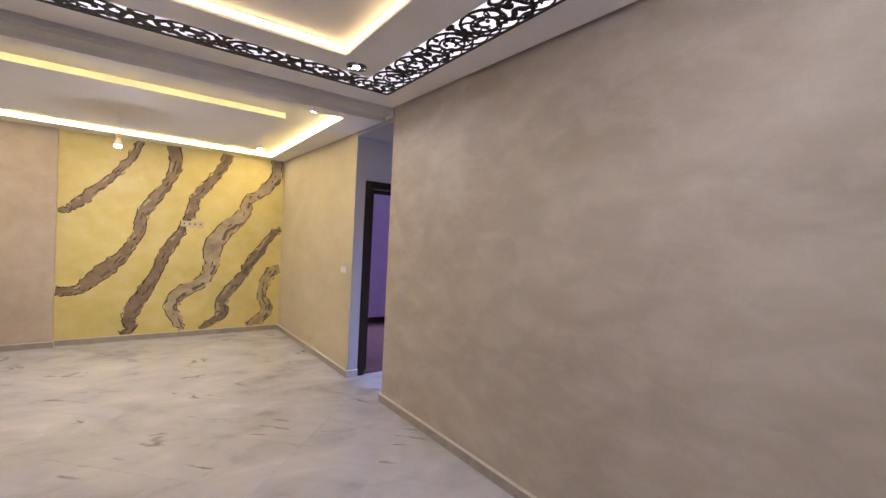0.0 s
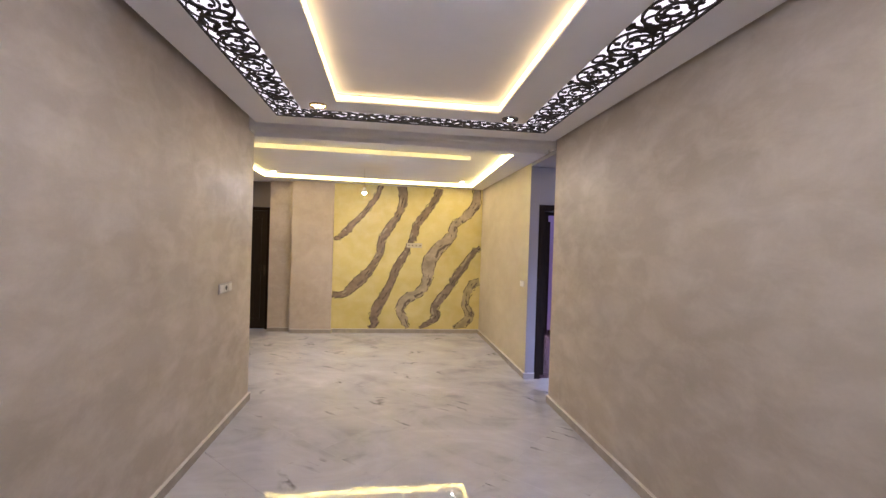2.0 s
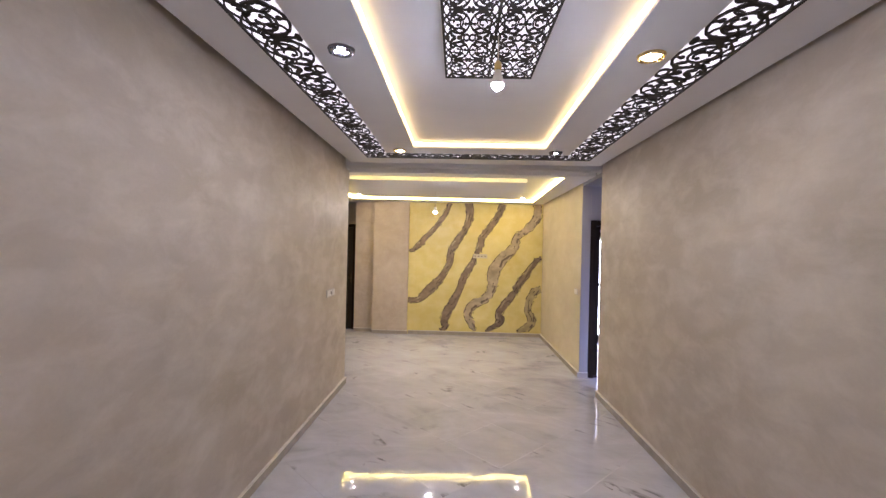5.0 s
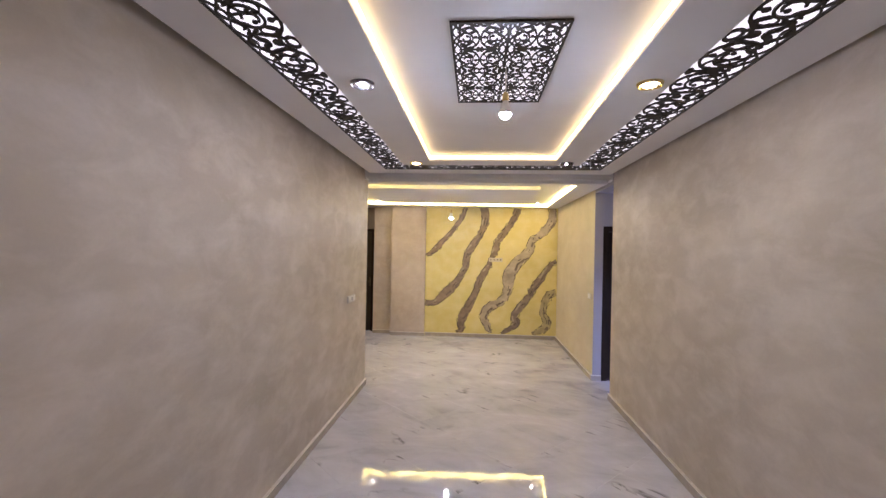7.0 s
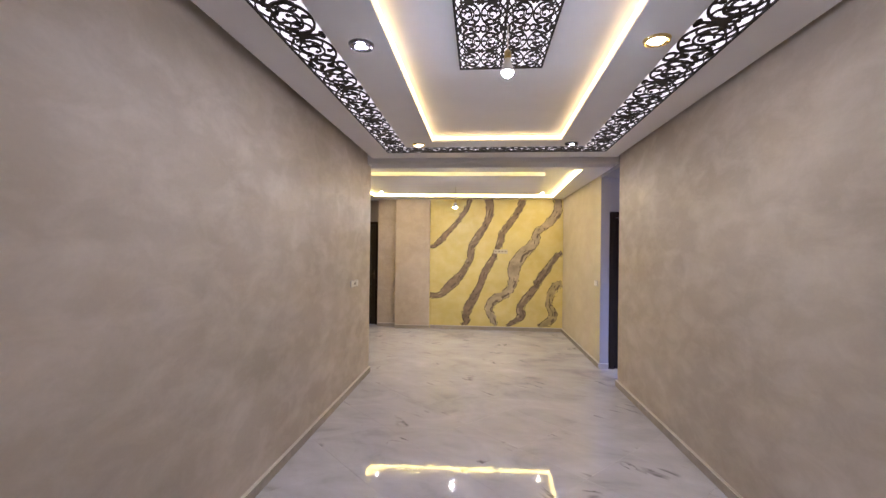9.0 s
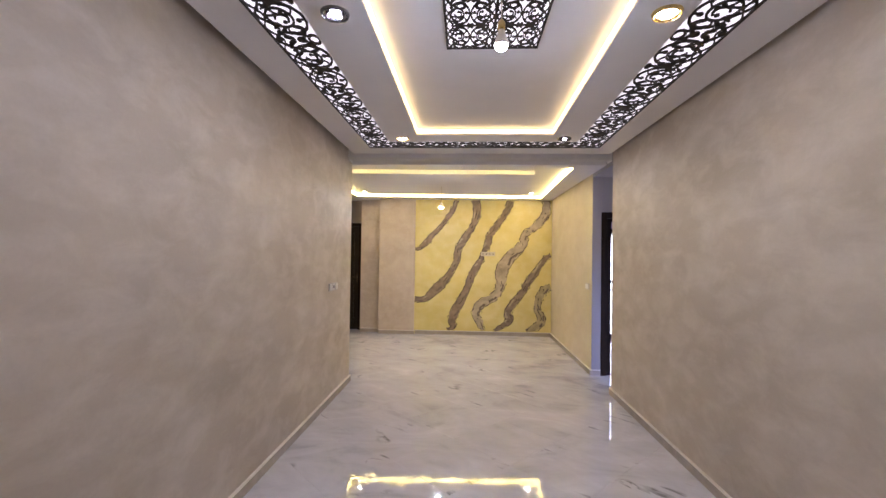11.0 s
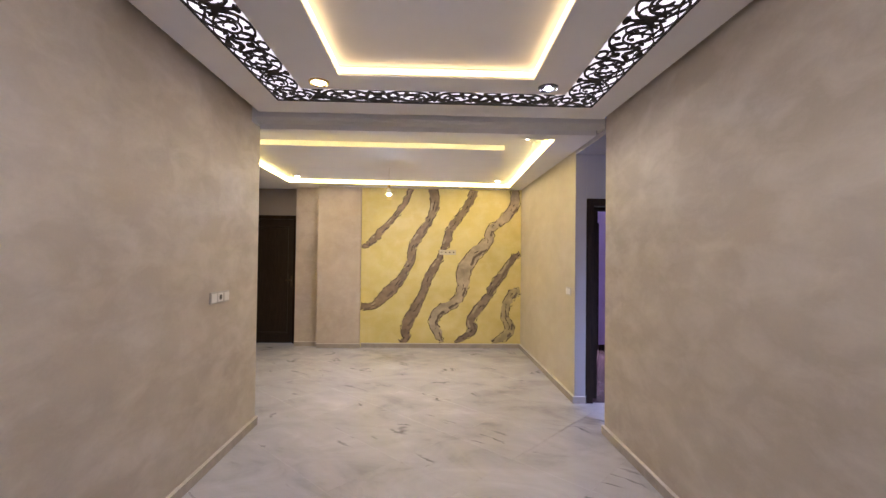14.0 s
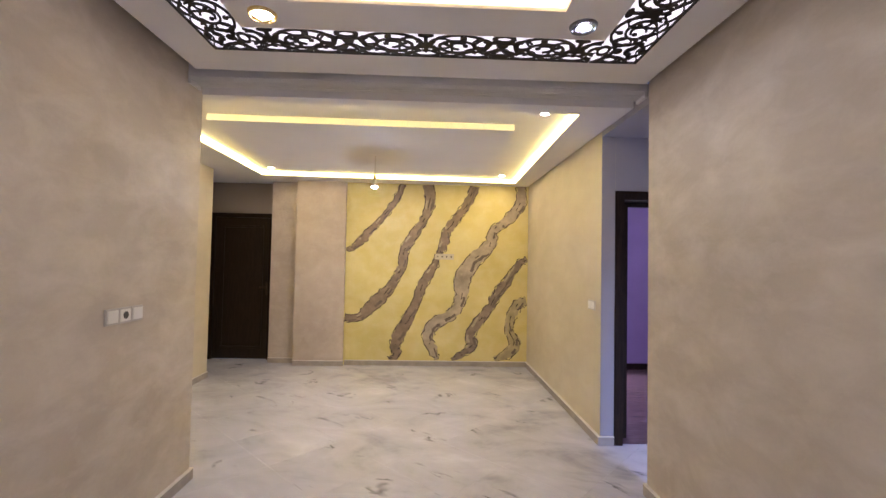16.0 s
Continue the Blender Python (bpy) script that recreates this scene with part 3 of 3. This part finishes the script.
d2 = panel_door("door_2", pose(SX0, YJ, 0), SX1 - SX0, SZ, "dark brown wooden door frame standing open to the lilac room", frame_w=0.075, depth=T + 0.02)
part("door_stop", boxes((0.075, 0.170, 0.125, 0.16, 0, SZ - 0.075), (SX1 - SX0 - 0.135, SX1 - SX0 - 0.075, 0.125, 0.16, 0, SZ - 0.075), (0.135, SX1 - SX0 - 0.135, 0.125, 0.16, SZ - 0.115, SZ - 0.075), bev=0.003), M_FRAME, d2)

# balcony door in the lilac room
bd = base("balcony_door", pose(WX0, LY1, 0), "dark framed glass balcony door with bright daylight behind", "door", kind="structure")
bw = WX1 - WX0
part("door_frame", boxes((0, 0.06, 0, 0.1, 0, WZ), (bw - 0.11, bw, 0, 0.1, 0, WZ), (0.06, bw - 0.11, 0, 0.1, WZ - 0.09, WZ), (0.06, bw - 0.11, 0, 0.1, 0.008, 0.09), bev=0.003), M_FRAME, bd)
part("cross_rail", boxes((0.06, bw - 0.11, 0.02, 0.06, 1.04, 1.10), bev=0.003), M_FRAME, bd)
part("cross_rail", boxes((0.06, bw - 0.11, 0.02, 0.06, 0.905, 0.935), bev=0.003), M_FRAME, bd)
g = part("pane", boxes((0.06, bw - 0.11, 0.035, 0.041, 0.09, WZ - 0.09)), M_GLASS, bd)
g.visible_shadow = False


# ---- switches and sockets ----
def switch_plate(m, gangs, label, category, plate=M_PLATE, face=M_WHITE, well_r=0.019, pitch=0.0715, single=True):
    """Gangs along x, facing -y; w: rocker, s: socket. single: one common plate, else a framed module each."""
    n = len(gangs)
    ob = base("wall_switch" if "w" in gangs else "wall_socket", m, label, category)
    wid = pitch * n + 0.012
    spans = [(-wid / 2, wid / 2)] if single else [((i - (n - 1) / 2) * pitch - pitch * 0.485, (i - (n - 1) / 2) * pitch + pitch * 0.485) for i in range(n)]
    plates = []
    for a0, a1 in spans:
        plates.append(part("plate", boxes((a0, a1, -0.009, 0.0, -0.041, 0.041), bev=0.003), plate, ob))
    fw = pitch * 0.40
    for i, kind in enumerate(gangs):
        cx = (i - (n - 1) / 2) * pitch
        under = plates[i % len(plates)]
        if kind == "w":
            part("rocker", boxes((cx - fw, cx + fw, -0.0145, -0.009, -0.031, 0.031), bev=0.002), face, under)
        else:
            part("socket_face", boxes((cx - fw, cx + fw, -0.0125, -0.009, -0.031, 0.031), bev=0.002), face, under)
            well = lathe([(well_r, 0), (well_r, 0.0015)], 24)
            bmesh.ops.transform(well, matrix=pose(cx, -0.0125, 0, 90, 0, 0), verts=well.verts)
            part("socket_well", well, M_DARKPL, under, "dark round socket well")
            for dx in (-0.006, 0.006):
                part("contact", boxes((cx + dx - 0.002, cx + dx + 0.002, -0.0150, -0.0140, -0.002, 0.002)), M_CHROME, under)
    return ob


switch_plate(pose(XL, 3.105, 1.18, 0, 0, 90), "wsw", "white triple set with two rockers and a socket", "switch", pitch=0.092, single=False)
switch_plate(pose(XR, 4.545, 1.135, 0, 0, -90), "ww", "small white double light switch beside the lobby corner", "switch")
switch_plate(pose(0.82, YM, 1.56), "ssss", "pale cream four-gang socket strip on the painted wall", "socket", M_CREAM, M_CREAM, 0.011, 0.065)

# ---- painted strokes on the feature wall: x, z, width ----
STROKES = [
    [(0.21, 2.60, 0.09), (0.12, 2.38, 0.10), (-0.04, 2.15, 0.09), (-0.20, 1.97, 0.105), (-0.37, 1.78, 0.13), (-0.49, 1.66, 0.08), (-0.585, 1.65, 0.057)],
    [(0.57, 2.60, 0.18), (0.60, 2.33, 0.16), (0.51, 2.08, 0.13), (0.37, 1.86, 0.16), (0.25, 1.65, 0.146), (0.22, 1.43, 0.146), (0.14, 1.25, 0.12), (-0.01, 1.03, 0.178), (-0.19, 0.86, 0.20), (-0.34, 0.70, 0.138), (-0.48, 0.66, 0.12), (-0.585, 0.67, 0.12)],
    [(1.25, 2.60, 0.16), (1.15, 2.35, 0.13), (0.99, 2.12, 0.146), (0.85, 1.93, 0.138), (0.81, 1.75, 0.146), (0.74, 1.58, 0.097), (0.66, 1.40, 0.129), (0.51, 1.14, 0.154), (0.43, 0.91, 0.138), (0.32, 0.67, 0.178), (0.20, 0.45, 0.194), (0.14, 0.27, 0.162), (0.17, 0.15, 0.113), (0.05, 0.09, 0.05)],
    [(1.92, 2.60, 0.146), (1.91, 2.34, 0.178), (1.73, 2.11, 0.162), (1.53, 1.95, 0.146), (1.47, 1.74, 0.20), (1.25, 1.51, 0.24), (1.09, 1.25, 0.265), (1.07, 0.96, 0.20), (0.94, 0.74, 0.178), (0.70, 0.60, 0.20), (0.60, 0.43, 0.17), (0.67, 0.24, 0.146), (0.74, 0.09, 0.06)],
    [(2.02, 1.55, 0.08), (1.90, 1.47, 0.105), (1.74, 1.24, 0.146), (1.60, 1.05, 0.146), (1.48, 0.83, 0.138), (1.34, 0.65, 0.162), (1.21, 0.44, 0.162), (1.24, 0.30, 0.162), (1.11, 0.18, 0.105), (0.95, 0.09, 0.05)],
    [(2.02, 0.94, 0.138), (1.91, 0.90, 0.162), (1.81, 0.75, 0.162), (1.77, 0.53, 0.138), (1.85, 0.33, 0.178), (1.76, 0.19, 0.162), (1.56, 0.10, 0.06)],
]


def smooth_line(pts, step=16):
    """Catmull-Rom through the points."""
    p = [np.array(q) for q in (pts[0], *pts, pts[-1])]
    out = []
    for i in range(1, len(p) - 2):
        for k in range(step):
            s = k / step
            out.append(0.5 * (2 * p[i] + (p[i + 1] - p[i - 1]) * s + (2 * p[i - 1] - 5 * p[i] + 4 * p[i + 1] - p[i + 2]) * s * s + (3 * p[i] - p[i - 1] - 3 * p[i + 1] + p[i + 2]) * s ** 3))
    return out + [p[-2]]


def ribbon(line, off, half, y, seed, keep=None):
    """A thin painted film along line, shifted sideways by off(i) and half(i) wide on each side."""
    bm = bmesh.new()
    n = len(line)
    prev = None
    for i in range(n):
        a, b2 = line[max(i - 1, 0)], line[min(i + 1, n - 1)]
        d = np.array([b2[0] - a[0], b2[1] - a[1]])
        d /= max(np.hypot(*d), 1e-6)
        nx, nz = -d[1], d[0]
        if keep is not None and not keep(i):
            prev = None
            continue
        o, h = off(i), half(i)
        e1, e2 = (0.026 * noise.noise(Vector((i * 0.24, seed, k))) + 0.008 * noise.noise(Vector((i * 1.1, seed, k + 3.0))) for k in (0.0, 9.0))
        row = []
        for k in (o + h + (e1 if h > 0.02 else e1 * 0.3), o - h - (e2 if h > 0.02 else e2 * 0.3)):
            x = min(max(line[i][0] + nx * k, -0.588), XR - 0.002)
            z = min(max(line[i][1] + nz * k, SK + 0.003), ZR - 0.002)
            row.append((x, z))
        cur = [bm.verts.new((x, yy, z)) for x, z in row for yy in (y, YM - 0.0005)]
        if prev:
            bm.faces.new((prev[0], cur[0], cur[2], prev[2]))
            bm.faces.new((prev[0], prev[1], cur[1], cur[0]))
            bm.faces.new((prev[2], cur[2], cur[3], prev[3]))
        prev = cur
    bmesh.ops.recalc_face_normals(bm, faces=bm.faces)
    return bm


for s, pts in enumerate(STROKES):
    line = smooth_line(pts)
    wid = [0.45 * q[2] for q in line]
    st = part("painted_stroke", ribbon(line, lambda i: 0.0, lambda i: wid[i], YM - 0.0025, s * 7.1), M_STROKES[s], mural, "bronze-grey wavy brush stroke")
    for side in (1, -1):
        part("outline", ribbon(line, lambda i: side * (wid[i] - 0.002 + 0.034 * noise.noise(Vector((i * 0.19, s, side)))), lambda i: 0.0050 + 0.004 * noise.noise(Vector((i * 0.31, s, side * 3.0))), YM - 0.0045, s,
                               lambda i: noise.noise(Vector((i * 0.10, s * 3.3, side * 5.0))) > -0.30), M_EDGE, st, "dark brown outline")
    for k, (mat, far) in enumerate(((M_PALE, 0.22), (M_EDGE, 0.17), (M_DUSK, 0.05))):
        part("highlight" if mat is M_PALE else "shade", ribbon(line, lambda i: wid[i] * (0.5 * (k - 1) + 0.5 * noise.noise(Vector((i * 0.08, s, k * 4.0)))),
                                 lambda i: wid[i] * (0.20 + 0.16 * noise.noise(Vector((i * 0.25, s, k)))) if mat is not M_EDGE else 0.005 + 0.004 * noise.noise(Vector((i * 0.25, s, k))), YM - 0.0035 - 0.0002 * k, s + k,
                                 lambda i: noise.noise(Vector((i * 0.085, s * 2.1, k * 7.0))) > far), mat, st)

# ---- floor tiles, laid on the diagonal ----
floor = structure("floor", boxes((-3.3, 3.6, YB - 0.1, DY + 0.05, -0.06, -0.0015)), M_GROUT, "polished white marble tiles laid diagonally, grey veins", "floor")
TILE = 0.60
bm = bmesh.new()
add_box(bm, -TILE / 2 + 0.0004, TILE / 2 - 0.0004, -TILE / 2 + 0.0004, TILE / 2 - 0.0004, -0.02, 0.0)
bmesh.ops.bevel(bm, geom=[e for e in bm.edges if all(q.co.z > -0.01 for q in e.verts)], offset=0.0008, segments=1, affect="EDGES")
me_tile = mesh_of("tile", bm, M_MARBLE)
AREAS = ((XL, XR, YB, 3.6), (X2L, XR, 3.7, DY), (-3.2, X2L, 6.2, DY), (XR, 3.5, 1.5, YJ + 0.02))
half_d = TILE / math.sqrt(2)
OX, OY = 0.312, 1.862
rng = random.Random(4)
for i in range(-18, 19):
    for j in range(-18, 19):
        cx, cy = OX + (i - j) * half_d, OY + (i + j) * half_d
        if any(a0 - half_d * 0.72 < cx < a1 + half_d * 0.72 and b0 - half_d * 0.72 < cy < b1 + half_d * 0.72 for a0, a1, b0, b1 in AREAS):
            if cx > XR + 0.1 and cy > YJ + half_d * 0.8:
                continue
            spin = pose(cx, cy, 0, rng.uniform(-0.07, 0.07), rng.uniform(-0.07, 0.07), 45 + 180 * ((i * 7 + j * 3) % 2))
            cuts = []
            if cy < 3.3 and cx < XL + half_d:
                cuts.append(((XL - 0.12, 0, 0), (-1, 0, 0)))
            if cy < 1.0 and cx > XR - half_d:
                cuts.append(((XR + 0.08, 0, 0), (1, 0, 0)))
            if cy < YB + half_d:
                cuts.append(((0, YB - 0.1, 0), (0, -1, 0)))
            if cx > 3.5 - half_d:
                cuts.append(((3.57, 0, 0), (1, 0, 0)))
            if cx > XR + half_d * 0.4 and 0.9 < cy < 1.5 + half_d:
                cuts.append(((0, 1.42, 0), (0, -1, 0)))
            if cy > DY - half_d:
                cuts.append(((0, DY + 0.08, 0), (0, 1, 0)))
            if cx < -3.2 + half_d:
                cuts.append(((-3.27, 0, 0), (-1, 0, 0)))
            me_here = me_tile
            if cuts:
                bm = bmesh.new()
                bm.from_mesh(me_tile)
                back = spin.inverted()
                for at, way in cuts:
                    got = bmesh.ops.bisect_plane(bm, geom=[*bm.verts, *bm.edges, *bm.faces], plane_co=back @ Vector(at), plane_no=back.to_3x3() @ Vector(way), clear_outer=True)
                    edges = [e for e in got["geom_cut"] if isinstance(e, bmesh.types.BMEdge)]
                    if edges:
                        bmesh.ops.contextual_create(bm, geom=edges)
                if len(bm.faces) < 4:
                    bm.free()
                    continue
                me_here = mesh_of("tile", bm, M_MARBLE)
            o = new("tile", me_here)
            o.parent = floor
            o.matrix_basis = spin

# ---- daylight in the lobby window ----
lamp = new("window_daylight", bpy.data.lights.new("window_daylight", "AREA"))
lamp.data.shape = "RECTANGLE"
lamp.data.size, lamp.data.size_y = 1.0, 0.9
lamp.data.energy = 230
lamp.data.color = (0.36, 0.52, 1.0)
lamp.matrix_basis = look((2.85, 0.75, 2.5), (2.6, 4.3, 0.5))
lamp = new("balcony_daylight", bpy.data.lights.new("balcony_daylight", "AREA"))
lamp.data.shape = "RECTANGLE"
lamp.data.size, lamp.data.size_y = 0.76, 1.85
lamp.data.energy = 34
lamp.data.color = (0.80, 0.86, 1.0)
lamp.matrix_basis = pose(WX0 + 0.445, LY1 + 0.14, 1.0, -90, 0, 0)
